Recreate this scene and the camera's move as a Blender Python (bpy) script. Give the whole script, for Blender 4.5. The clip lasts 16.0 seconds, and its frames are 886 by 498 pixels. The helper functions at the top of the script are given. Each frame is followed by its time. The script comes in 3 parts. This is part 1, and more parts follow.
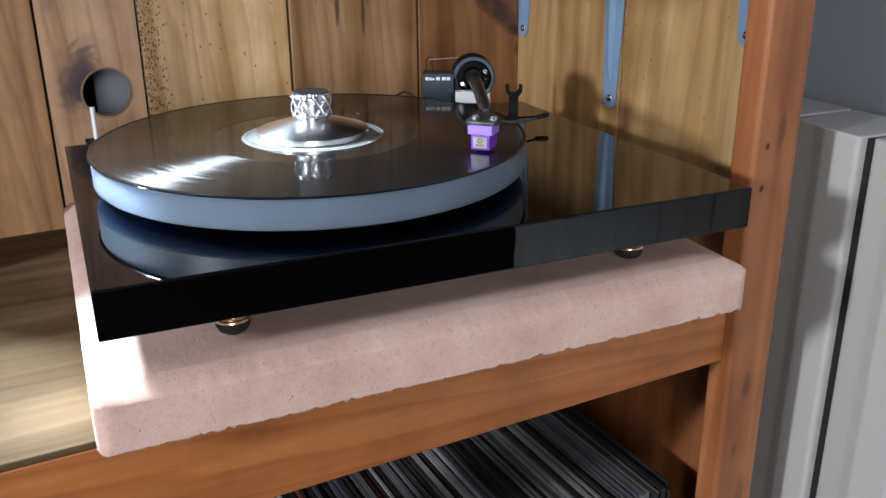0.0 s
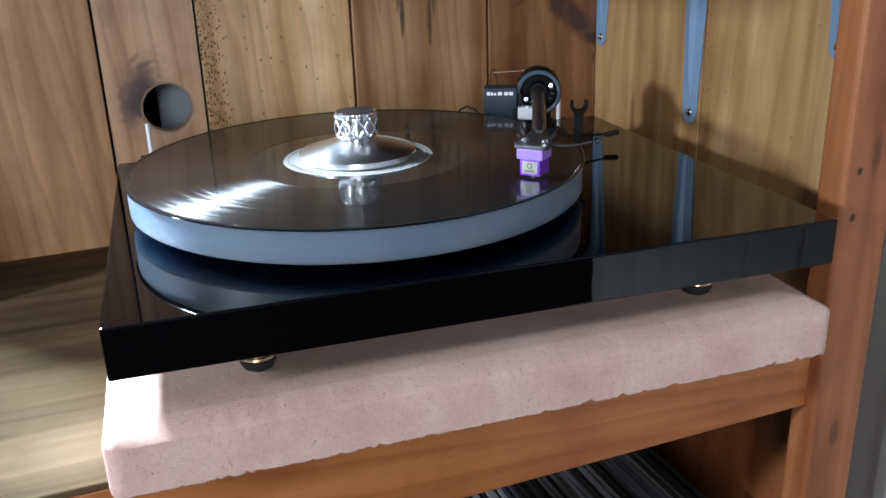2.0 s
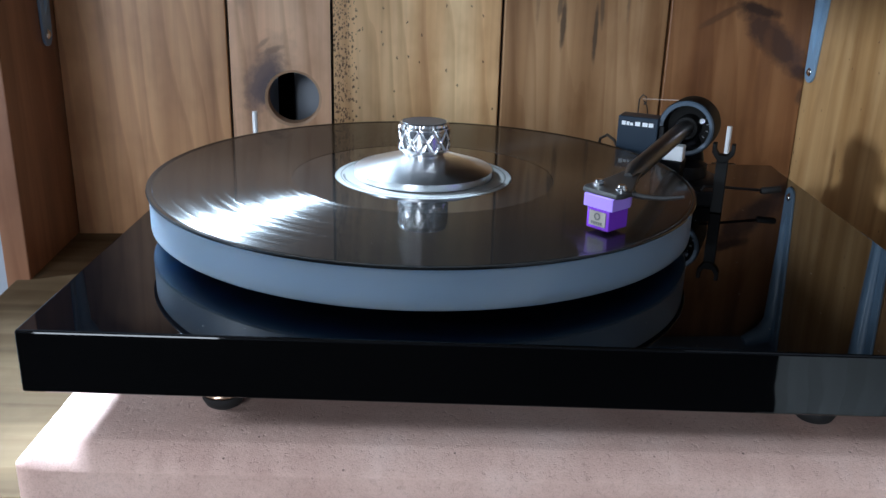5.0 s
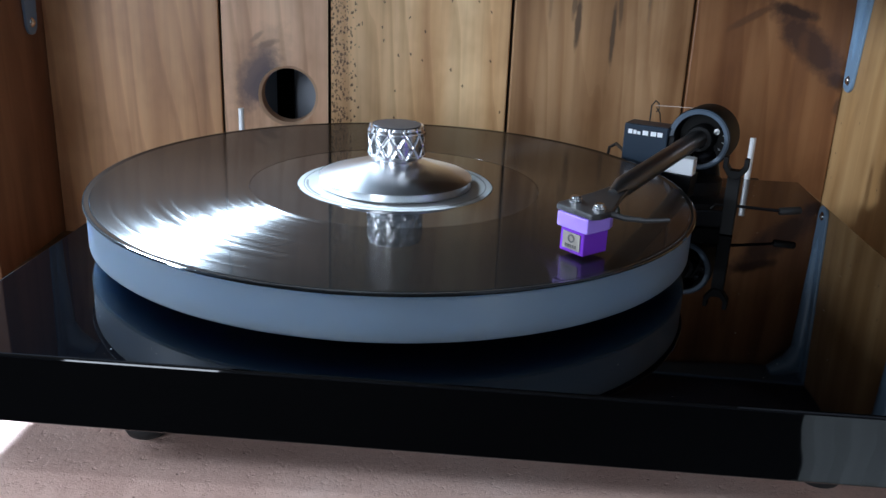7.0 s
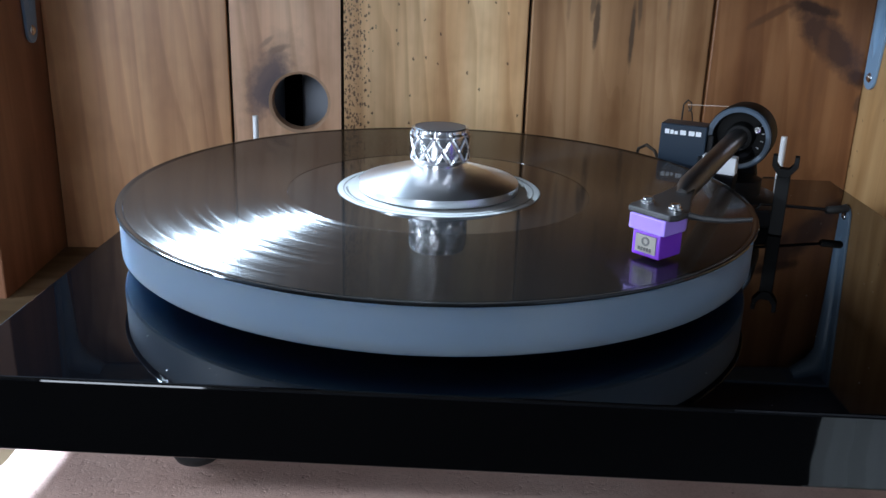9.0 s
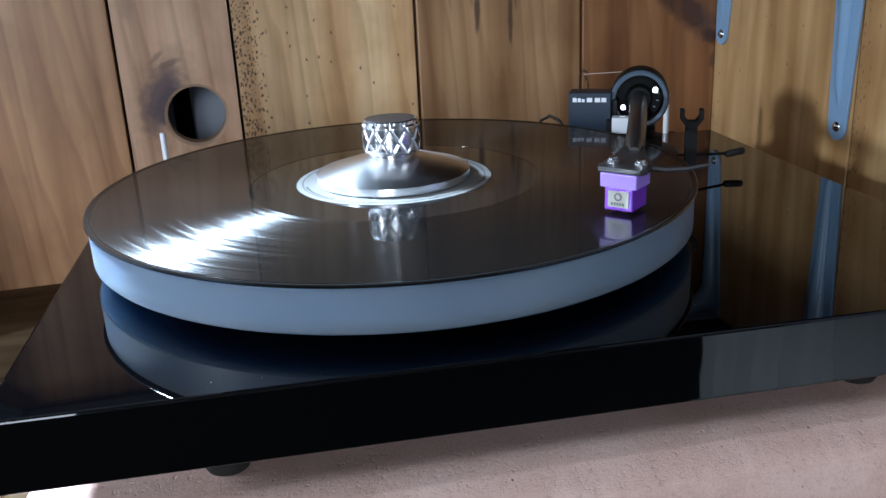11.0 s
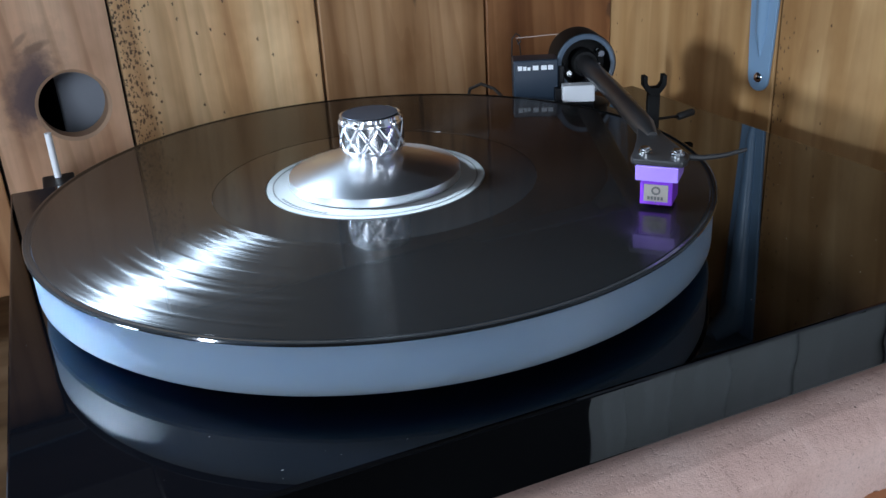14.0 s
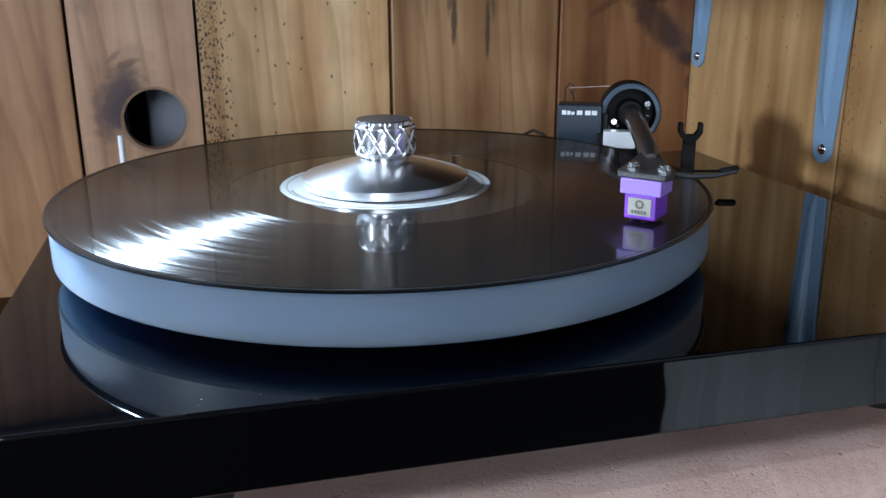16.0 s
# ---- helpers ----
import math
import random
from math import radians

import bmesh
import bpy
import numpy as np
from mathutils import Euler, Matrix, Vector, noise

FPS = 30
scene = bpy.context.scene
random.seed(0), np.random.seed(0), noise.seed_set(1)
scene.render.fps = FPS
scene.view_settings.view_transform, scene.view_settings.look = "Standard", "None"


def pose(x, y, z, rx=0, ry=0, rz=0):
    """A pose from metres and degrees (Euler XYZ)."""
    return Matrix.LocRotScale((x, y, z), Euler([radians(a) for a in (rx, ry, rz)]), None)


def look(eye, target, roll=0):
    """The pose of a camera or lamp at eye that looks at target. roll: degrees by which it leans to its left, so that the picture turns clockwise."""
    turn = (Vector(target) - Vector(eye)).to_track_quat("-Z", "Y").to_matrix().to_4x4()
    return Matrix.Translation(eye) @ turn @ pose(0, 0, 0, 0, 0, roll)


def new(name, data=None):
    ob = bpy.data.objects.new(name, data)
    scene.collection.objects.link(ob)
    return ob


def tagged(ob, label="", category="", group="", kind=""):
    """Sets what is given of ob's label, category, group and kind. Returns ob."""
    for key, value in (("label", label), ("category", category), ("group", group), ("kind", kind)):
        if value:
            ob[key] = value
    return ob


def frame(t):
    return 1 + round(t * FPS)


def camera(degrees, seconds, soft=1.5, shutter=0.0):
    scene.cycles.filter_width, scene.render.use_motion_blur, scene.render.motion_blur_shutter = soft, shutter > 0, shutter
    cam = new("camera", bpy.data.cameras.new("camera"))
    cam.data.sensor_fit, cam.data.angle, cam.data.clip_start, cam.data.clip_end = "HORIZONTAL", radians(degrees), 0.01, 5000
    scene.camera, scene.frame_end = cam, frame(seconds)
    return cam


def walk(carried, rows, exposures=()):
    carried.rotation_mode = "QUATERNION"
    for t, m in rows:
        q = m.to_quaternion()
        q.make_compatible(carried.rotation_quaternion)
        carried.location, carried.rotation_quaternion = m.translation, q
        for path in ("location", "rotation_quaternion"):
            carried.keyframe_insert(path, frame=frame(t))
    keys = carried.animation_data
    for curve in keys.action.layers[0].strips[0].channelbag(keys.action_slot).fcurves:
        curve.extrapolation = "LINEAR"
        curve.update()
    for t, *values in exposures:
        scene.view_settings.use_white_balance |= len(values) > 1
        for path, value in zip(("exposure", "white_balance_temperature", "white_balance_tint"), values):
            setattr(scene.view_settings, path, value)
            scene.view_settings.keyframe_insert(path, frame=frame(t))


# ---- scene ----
cam = camera(52.85, 16.0)
PATH = [
    (0.0, -0.0024, -0.4423, 0.3032, 69.29, 0.47, -23.79),
    (0.5, 0.0095, -0.4193, 0.3123, 66.96, 1.62, -23.47),
    (1.0, 0.0227, -0.4006, 0.3105, 67.70, 1.37, -23.60),
    (1.5, 0.0315, -0.4051, 0.3089, 68.13, 2.07, -21.59),
    (2.0, 0.0471, -0.4133, 0.3065, 69.45, 1.81, -17.36),
    (2.5, 0.0743, -0.4100, 0.2950, 70.81, 0.82, -12.63),
    (3.0, 0.1008, -0.3911, 0.2890, 71.60, -0.39, -9.27),
    (3.5, 0.1230, -0.3733, 0.2798, 73.35, -1.51, -5.95),
    (4.0, 0.1413, -0.3565, 0.2853, 72.28, -1.33, -3.60),
    (6.5, 0.2133, -0.2940, 0.2864, 69.93, -2.48, 4.71),
    (7.0, 0.2158, -0.2802, 0.2790, 70.48, -2.27, 4.42),
    (7.5, 0.2151, -0.2710, 0.2785, 70.29, -2.08, 4.19),
    (8.0, 0.2046, -0.2507, 0.2675, 70.76, -1.93, 3.38),
    (10.5, 0.1324, -0.2890, 0.2759, 71.27, 1.29, -4.24),
    (11.0, 0.1116, -0.2814, 0.2726, 70.64, 2.62, -10.42),
    (11.5, 0.0831, -0.2784, 0.2880, 68.01, 3.34, -15.88),
    (12.0, 0.0498, -0.2693, 0.2954, 66.01, 3.08, -20.27),
    (12.5, 0.0409, -0.2534, 0.3004, 62.66, 4.12, -25.59),
    (13.0, 0.0299, -0.2311, 0.3089, 62.96, 4.18, -25.88),
    (13.5, 0.0390, -0.2124, 0.2958, 64.35, 4.32, -24.98),
    (14.0, 0.0406, -0.2075, 0.2924, 65.85, 3.06, -23.88),
    (14.5, 0.0474, -0.2040, 0.2806, 68.04, 2.05, -19.82),
    (15.0, 0.0548, -0.2111, 0.2716, 69.50, 1.33, -17.62),
    (15.5, 0.0653, -0.2341, 0.2622, 72.54, 0.24, -14.78),
    (16.0, 0.0873, -0.2476, 0.2536, 72.60, 0.28, -14.19),
]
walk(cam, [(t, pose(x, y, z, rx, ry, rz)) for t, x, y, z, rx, ry, rz in PATH],
     exposures=[(0.0, 0.48, 6550, 13), (0.5, 0.48, 6600, 19), (1.0, 0.45, 6400, 17), (1.5, 0.43, 6150, 13), (2.0, 0.40, 6150, 11), (2.5, 0.39, 5850, 8), (3.5, 0.38, 5800, 7), (8.0, 0.40, 5850, 10), (12.0, 0.33, 5750, 10), (16.0, 0.38, 5850, 10)])

# ---- light ----
world = bpy.data.worlds.new("sky")
scene.world = world
world.use_nodes = True
wn = world.node_tree
sky = wn.nodes.new("ShaderNodeTexSky")
sky.sky_type, sky.sun_disc = "NISHITA", False
sky.sun_elevation, sky.sun_rotation = radians(35), radians(-60)
wn.nodes["Background"].inputs["Strength"].default_value = 0.1
wn.links.new(sky.outputs[0], wn.nodes["Background"].inputs["Color"])


def area_lamp(name, eye, target, w, h, power, colour, spread=180):
    data = bpy.data.lights.new(name, "AREA")
    data.shape, data.size, data.size_y = "RECTANGLE", w, h
    data.energy, data.color, data.spread = power, colour, radians(spread)
    ob = new(name, data)
    ob.matrix_world = look(eye, target)
    return ob


area_lamp("daylight_west_window", (-1.98, -0.60, 0.77), (0.33, 0.26, 0.17), 0.16, 0.20, 33, (0.84, 0.92, 1.0))
# South lamp is an added fill; wall_south has no opening.
area_lamp("south_fill", (-0.45, -2.38, 0.54), (0.1, 0.3, 0.15), 1.2, 1.0, 40, (0.90, 0.95, 1.0))
area_lamp("daylight_north_window", (-0.31, 0.50, 0.60), (0.07, 0.085, 0.157), 0.105, 0.13, 3.4, (0.70, 0.86, 1.0), 38)


# ---- materials ----
def material(name, colour=(0.5, 0.5, 0.5), rough=0.5, metal=0.0, **extra):
    m = bpy.data.materials.new(name)
    m.use_nodes = True
    b = m.node_tree.nodes["Principled BSDF"]
    b.inputs["Base Color"].default_value = (*colour, 1)
    b.inputs["Roughness"].default_value = rough
    b.inputs["Metallic"].default_value = metal
    for k, v in extra.items():
        b.inputs[k.replace("_", " ")].default_value = v
    return m


def node(m, kind, **values):
    n = m.node_tree.nodes.new("ShaderNode" + kind)
    for k, v in values.items():
        n.inputs[k.replace("_", " ")].default_value = v
    return n


def link(m, a, b):
    m.node_tree.links.new(a, b)


def ramp(m, source, stops):
    r = node(m, "ValToRGB")
    while len(r.color_ramp.elements) < len(stops):
        r.color_ramp.elements.new(0.5)
    for e, (p, c) in zip(r.color_ramp.elements, stops):
        e.position, e.color = p, (*c, 1) if len(c) == 3 else c
    link(m, source, r.inputs[0])
    return r.outputs[0]


def mix(m, kind, factor, a, b):
    x = m.node_tree.nodes.new("ShaderNodeMix")
    x.data_type, x.blend_type = "RGBA", kind
    for s, v in ((x.inputs[0], factor), (x.inputs[6], a), (x.inputs[7], b)):
        if isinstance(v, (int, float, tuple)):
            s.default_value = v
        else:
            link(m, v, s)
    return x.outputs[2]


def bump(m, height, strength, distance=0.001):
    b = node(m, "Bump", Strength=strength, Distance=distance)
    link(m, height, b.inputs["Height"])
    link(m, b.outputs[0], m.node_tree.nodes["Principled BSDF"].inputs["Normal"])


def coords(m, stretch, seeded=True):
    """Object coordinates, squeezed along the grain and shifted for each object."""
    c, mp = node(m, "TexCoord"), node(m, "Mapping")
    mp.inputs["Scale"].default_value = stretch
    link(m, c.outputs["Object"], mp.inputs["Vector"])
    if seeded:
        oi, mu = node(m, "ObjectInfo"), node(m, "Math")
        mu.operation = "MULTIPLY"
        mu.inputs[1].default_value = 7.0
        link(m, oi.outputs["Random"], mu.inputs[0])
        link(m, mu.outputs[0], mp.inputs["Location"])
    return mp.outputs[0]


def wood(name, pale, mid, dark, grain="z", rough=0.42, plain=False):
    """Varnished pine, its grain along one axis: broad bands, wandering growth lines, faint fibres."""
    m = material(name, mid, rough)
    def along(k):
        return {"z": (1, 1, k), "x": (k, 1, 1), "y": (1, k, 1)}[grain]
    slow, flow, fibre = coords(m, along(0.035)), coords(m, along(0.09)), coords(m, along(0.03))
    broad = node(m, "TexNoise", Scale=38.0, Detail=2.0, Roughness=0.45, Distortion=0.35)
    link(m, slow, broad.inputs["Vector"])
    lines = node(m, "TexWave", Scale=26.0 if plain else 34.0, Distortion=9.0, Detail=2.0, Detail_Scale=0.9, Detail_Roughness=0.45)
    lines.wave_type, lines.bands_direction, lines.wave_profile = "BANDS", "DIAGONAL", "SAW"
    link(m, flow, lines.inputs["Vector"])
    fine = node(m, "TexNoise", Scale=260.0, Detail=3.0, Roughness=0.55)
    link(m, fibre, fine.inputs["Vector"])
    base = ramp(m, broad.outputs["Fac"], [(0.34, dark), (0.5, mid), (0.66, pale)])
    figure = ramp(m, lines.outputs["Fac"], [(0.0, (1.06, 1.06, 1.05)), (0.55, (1, 1, 1)), (0.88, (0.74, 0.66, 0.58)), (1.0, (0.92, 0.88, 0.84))])
    c = mix(m, "MULTIPLY", 0.45 if plain else 0.62, base, figure)
    streak = ramp(m, fine.outputs["Fac"], [(0.3, (0.76, 0.71, 0.66)), (0.52, (1, 1, 1)), (0.7, (1.05, 1.05, 1.04))])
    c = mix(m, "MULTIPLY", 0.2 if plain else 0.38, c, streak)
    blot = node(m, "TexNoise", Scale=17.0, Detail=4.0, Roughness=0.6)
    link(m, coords(m, (1, 1, 0.6)), blot.inputs["Vector"])
    c = mix(m, "MULTIPLY", 0.85, c, ramp(m, blot.outputs["Fac"], [(0.32, (0.74, 0.68, 0.62)), (0.52, (1, 1, 1)), (0.68, (1.10, 1.10, 1.08))]))
    link(m, c, m.node_tree.nodes["Principled BSDF"].inputs["Base Color"])
    bump(m, fine.outputs["Fac"], 0.16, 0.0005)
    return m


PINE_WARM = wood("pine warm", (0.68, 0.390, 0.192), (0.57, 0.306, 0.138), (0.43, 0.212, 0.086))
PINE_PINK = wood("pine pink", (0.84, 0.550, 0.350), (0.75, 0.458, 0.278), (0.60, 0.346, 0.200))
PINE_PALE = wood("pine pale", (0.86, 0.610, 0.335), (0.79, 0.510, 0.256), (0.64, 0.380, 0.174))
PINE_GREY = wood("pine greyish", (0.45, 0.270, 0.135), (0.36, 0.200, 0.091), (0.25, 0.128, 0.054))
PINE_KNOT = wood("pine knotty", (0.31, 0.150, 0.063), (0.235, 0.104, 0.040), (0.16, 0.064, 0.024))
PINE_GOLD = wood("pine gold", (0.50, 0.320, 0.146), (0.42, 0.250, 0.104), (0.335, 0.186, 0.070), plain=True)
PINE_GOLD_FRONT = wood("pine gold front", (0.56, 0.360, 0.166), (0.475, 0.284, 0.119), (0.38, 0.211, 0.080), plain=True)
PINE_RED = wood("pine red", (0.33, 0.115, 0.042), (0.26, 0.082, 0.028), (0.19, 0.056, 0.018), plain=True)
PINE_STILE = wood("pine stile", (0.48, 0.188, 0.074), (0.40, 0.146, 0.055), (0.30, 0.102, 0.036), plain=True)
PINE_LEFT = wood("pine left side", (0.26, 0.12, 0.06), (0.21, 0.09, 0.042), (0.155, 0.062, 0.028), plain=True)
PINE_RAIL = wood("pine rail", (0.50, 0.186, 0.056), (0.42, 0.141, 0.039), (0.30, 0.090, 0.023), "x")
PINE_SHELF = wood("pine shelf", (0.170, 0.116, 0.064), (0.128, 0.085, 0.044), (0.086, 0.055, 0.028), "x", 0.85, plain=True)
PINE_SHELF.node_tree.nodes["Principled BSDF"].inputs["Specular IOR Level"].default_value = 0.12
# Tone darkened so the unseen upper boards reflect near black.
PINE_DARK = wood("pine darkened for reflections", (0.07, 0.05, 0.04), (0.05, 0.036, 0.028), (0.035, 0.025, 0.02), "x")
SEAM_DARK = material("dark gap", (0.02, 0.013, 0.008), 0.9)

BLACK_GLOSS = material("piano black", (0.0006, 0.0006, 0.0008), 0.025, Specular_IOR_Level=0.40)
EDGE_GLOSS = material("piano black, hand flatted edge", (0.0006, 0.0006, 0.0008), 0.025, Specular_IOR_Level=0.40)
ripple = node(EDGE_GLOSS, "TexNoise", Scale=34.0, Detail=1.0, Roughness=0.4)
link(EDGE_GLOSS, coords(EDGE_GLOSS, (0.55, 1, 1), False), ripple.inputs["Vector"])
bump(EDGE_GLOSS, ripple.outputs["Fac"], 1.0, 0.00022)
BLACK_SATIN = material("satin black", (0.006, 0.006, 0.007), 0.42, Specular_IOR_Level=0.22)
BLACK_MATT = material("matt black", (0.005, 0.005, 0.005), 0.6, Specular_IOR_Level=0.2)
CAP_GREY = material("dark anodised cap", (0.03, 0.035, 0.045), 0.3, 0.6)
RING_GREY = material("blue grey ring", (0.08, 0.11, 0.15), 0.4)
RUBBER = material("rubber", (0.01, 0.01, 0.01), 0.7)
CHROME = material("chrome", (0.85, 0.85, 0.86), 0.08, 1.0)
BRIGHT_ALU = material("bright turned aluminium", (0.90, 0.90, 0.91), 0.2, 1.0)
GOLD = material("gold", (0.80, 0.54, 0.36), 0.25, 1.0)
WHITE_METAL = material("silver block", (0.88, 0.89, 0.90), 0.3, 0.15)
LILAC = material("lilac plastic", (0.31, 0.19, 0.66), 0.35)
VIOLET = material("violet plastic", (0.16, 0.03, 0.46), 0.25)
PLATE = material("beige label plate", (0.24, 0.215, 0.185), 0.25)
INK = material("dark print", (0.06, 0.055, 0.05), 0.5)
PRINT_WHITE = material("white print", (0.8, 0.82, 0.84), 0.5)
LABEL_WHITE = material("record label paper", (0.215, 0.213, 0.203), 0.5)
ARM_BLACK = material("arm black", (0.024, 0.023, 0.023), 0.33)
CASE_BLUE = material("dark blue case", (0.019, 0.030, 0.046), 0.35, Specular_IOR_Level=0.3)
LEAD_BLUE = material("blue lead", (0.02, 0.09, 0.40), 0.5)
LEAD_RED = material("red lead", (0.35, 0.03, 0.03), 0.5)
LEAD_WHITE = material("white lead", (0.6, 0.6, 0.6), 0.5)
LEAD_GREEN = material("green lead", (0.015, 0.05, 0.03), 0.5)
WIRE = material("wire", (0.02, 0.02, 0.02), 0.4)
THREAD = material("thread", (0.5, 0.4, 0.33), 0.6)

ACRYLIC = material("frosted acrylic", (0.205, 0.280, 0.400), 0.34, 0.0, Specular_IOR_Level=0.6, Transmission_Weight=0.25, Subsurface_Weight=1.0, Subsurface_Radius=(0.040, 0.052, 0.070), Subsurface_Scale=1.0)
BRACKET = material("blue grey enamel", (0.20, 0.31, 0.44), 0.32)
RADIATOR = material("radiator enamel", (0.50, 0.485, 0.455), 0.3)
WALL = material("grey wall paint", (0.33, 0.35, 0.39), 0.8)
CEILING = material("darkened ceiling", (0.20, 0.19, 0.18), 0.9)
CARPET = material("carpet", (0.016, 0.015, 0.015), 0.95)
VOID_BLACK = material("dull black paint", (0.0015, 0.0015, 0.0015), 0.9, Specular_IOR_Level=0.0)
BARE_PINE = material("bare cut pine", (0.60, 0.40, 0.26), 0.7)
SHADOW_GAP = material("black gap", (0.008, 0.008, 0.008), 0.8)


def stone():
    """Cast pink concrete: sandy grain, soft blotches, rare pits and pale grit."""
    m = material("pink concrete", (0.5, 0.36, 0.31), 0.9)
    v = coords(m, (1, 1, 1), False)
    a = node(m, "TexNoise", Scale=22.0, Detail=5.0, Roughness=0.6)
    g = node(m, "TexNoise", Scale=1100.0, Detail=3.0, Roughness=0.7)
    lump = node(m, "TexNoise", Scale=320.0, Detail=4.0, Roughness=0.65)
    p = node(m, "TexVoronoi", Scale=230.0)
    for n in (a, g, lump, p):
        link(m, v, n.inputs["Vector"])
    c = ramp(m, a.outputs["Fac"], [(0.3, (0.57, 0.362, 0.296)), (0.52, (0.67, 0.448, 0.368)), (0.72, (0.73, 0.520, 0.442))])
    c = mix(m, "MULTIPLY", 0.3, c, ramp(m, g.outputs["Fac"], [(0.32, (0.60, 0.56, 0.54)), (0.52, (1, 1, 1)), (0.7, (1.12, 1.12, 1.12))]))
    c = mix(m, "MULTIPLY", 0.25, c, ramp(m, lump.outputs["Fac"], [(0.30, (0.72, 0.68, 0.66)), (0.46, (1, 1, 1)), (0.72, (1.10, 1.09, 1.08))]))
    few, sc = node(m, "Math"), node(m, "SeparateColor")
    few.operation = "GREATER_THAN"
    few.inputs[1].default_value = 0.07
    link(m, p.outputs["Color"], sc.inputs[0])
    link(m, sc.outputs[0], few.inputs[0])
    pits = ramp(m, p.outputs["Distance"], [(0.05, (0.0, 0.0, 0.0)), (0.17, (1, 1, 1))])
    keep = mix(m, "LIGHTEN", 1.0, pits, few.outputs[0])
    c = mix(m, "MULTIPLY", 0.65, c, keep)
    link(m, c, m.node_tree.nodes["Principled BSDF"].inputs["Base Color"])
    h = mix(m, "MULTIPLY", 1.0, ramp(m, lump.outputs["Fac"], [(0.28, (0.2, 0.2, 0.2)), (0.42, (0.9, 0.9, 0.9)), (0.70, (1, 1, 1))]), keep)
    h = mix(m, "MULTIPLY", 0.5, h, ramp(m, g.outputs["Fac"], [(0.3, (0.6, 0.6, 0.6)), (0.6, (1, 1, 1))]))
    bump(m, h, 0.45, 0.0010)
    return m


CONCRETE = stone()


def turned(name, colour, rough, metal, aniso, wander, coat=0.0):
    """A surface of fine concentric lines, which draw highlights out along the radius."""
    m = material(name, colour, rough, metal, IOR=1.5)
    b = m.node_tree.nodes["Principled BSDF"]
    b.inputs["Anisotropic"].default_value = aniso
    b.inputs["Coat Weight"].default_value = coat
    b.inputs["Coat Roughness"].default_value = 0.02
    b.inputs["Coat IOR"].default_value = 1.45
    b.inputs["Specular IOR Level"].default_value = 0.5 if metal else 0.46
    t = node(m, "Tangent")
    t.direction_type, t.axis = "RADIAL", "Z"
    link(m, t.outputs[0], b.inputs["Tangent"])
    c, flat, far = node(m, "TexCoord"), node(m, "VectorMath"), node(m, "VectorMath")
    flat.operation, far.operation = "MULTIPLY", "LENGTH"
    flat.inputs[1].default_value = (1, 1, 0)
    link(m, c.outputs["Object"], flat.inputs[0])
    link(m, flat.outputs[0], far.inputs[0])
    n = node(m, "TexNoise", Scale=220.0, Detail=8.0, Roughness=0.72)
    n.noise_dimensions = "1D"
    link(m, far.outputs["Value"], n.inputs["W"])
    r = node(m, "MapRange")
    for k, v in zip(("From Min", "From Max", "To Min", "To Max"), (0.25, 0.75, 0.25 - wander, 0.25 + wander)):
        r.inputs[k].default_value = v
    link(m, n.outputs["Fac"], r.inputs["Value"])
    link(m, r.outputs[0], b.inputs["Anisotropic Rotation"])
    return m


GROOVES = turned("grooved vinyl", (0.003, 0.0029, 0.0028), 0.27, 0.0, 1.0, 0.026, 0.42)
ALU = turned("turned aluminium", (0.78, 0.79, 0.81), 0.28, 1.0, 0.55, 0.006)
VINYL = material("smooth vinyl", (0.006, 0.006, 0.006), 0.07)


def stained(m, spots):
    """Knots and bark stains: soft ragged ellipses (x, z, half length, half width, degrees from x, colour, depth)."""
    b = m.node_tree.nodes["Principled BSDF"]
    c = b.inputs["Base Color"].links[0].from_socket
    tc = node(m, "TexCoord")
    wob = node(m, "TexNoise", Scale=95.0, Detail=4.0, Roughness=0.6)
    link(m, tc.outputs["Object"], wob.inputs["Vector"])
    for x, z, along, across, turn, colour, depth in spots:
        mp = node(m, "Mapping")
        mp.vector_type = "TEXTURE"
        mp.inputs["Location"].default_value = (x, 0, z)
        mp.inputs["Rotation"].default_value = (0, -radians(turn), 0)
        mp.inputs["Scale"].default_value = (along, 1, across)
        link(m, tc.outputs["Object"], mp.inputs["Vector"])
        flat, d, a = node(m, "VectorMath"), node(m, "VectorMath"), node(m, "Math")
        flat.operation, d.operation, a.operation = "MULTIPLY", "LENGTH", "ADD"
        flat.inputs[1].default_value = (1, 0, 1)
        link(m, mp.outputs[0], flat.inputs[0])
        link(m, flat.outputs[0], d.inputs[0])
        link(m, d.outputs["Value"], a.inputs[0])
        link(m, wob.outputs["Fac"], a.inputs[1])
        f = node(m, "MapRange")
        for k, v in zip(("From Min", "From Max", "To Min", "To Max"), (1.10, 1.65, depth, 0.0)):
            f.inputs[k].default_value = v
        link(m, a.outputs[0], f.inputs["Value"])
        c = mix(m, "MIX", f.outputs[0], c, (*colour, 1))
    link(m, c, b.inputs["Base Color"])


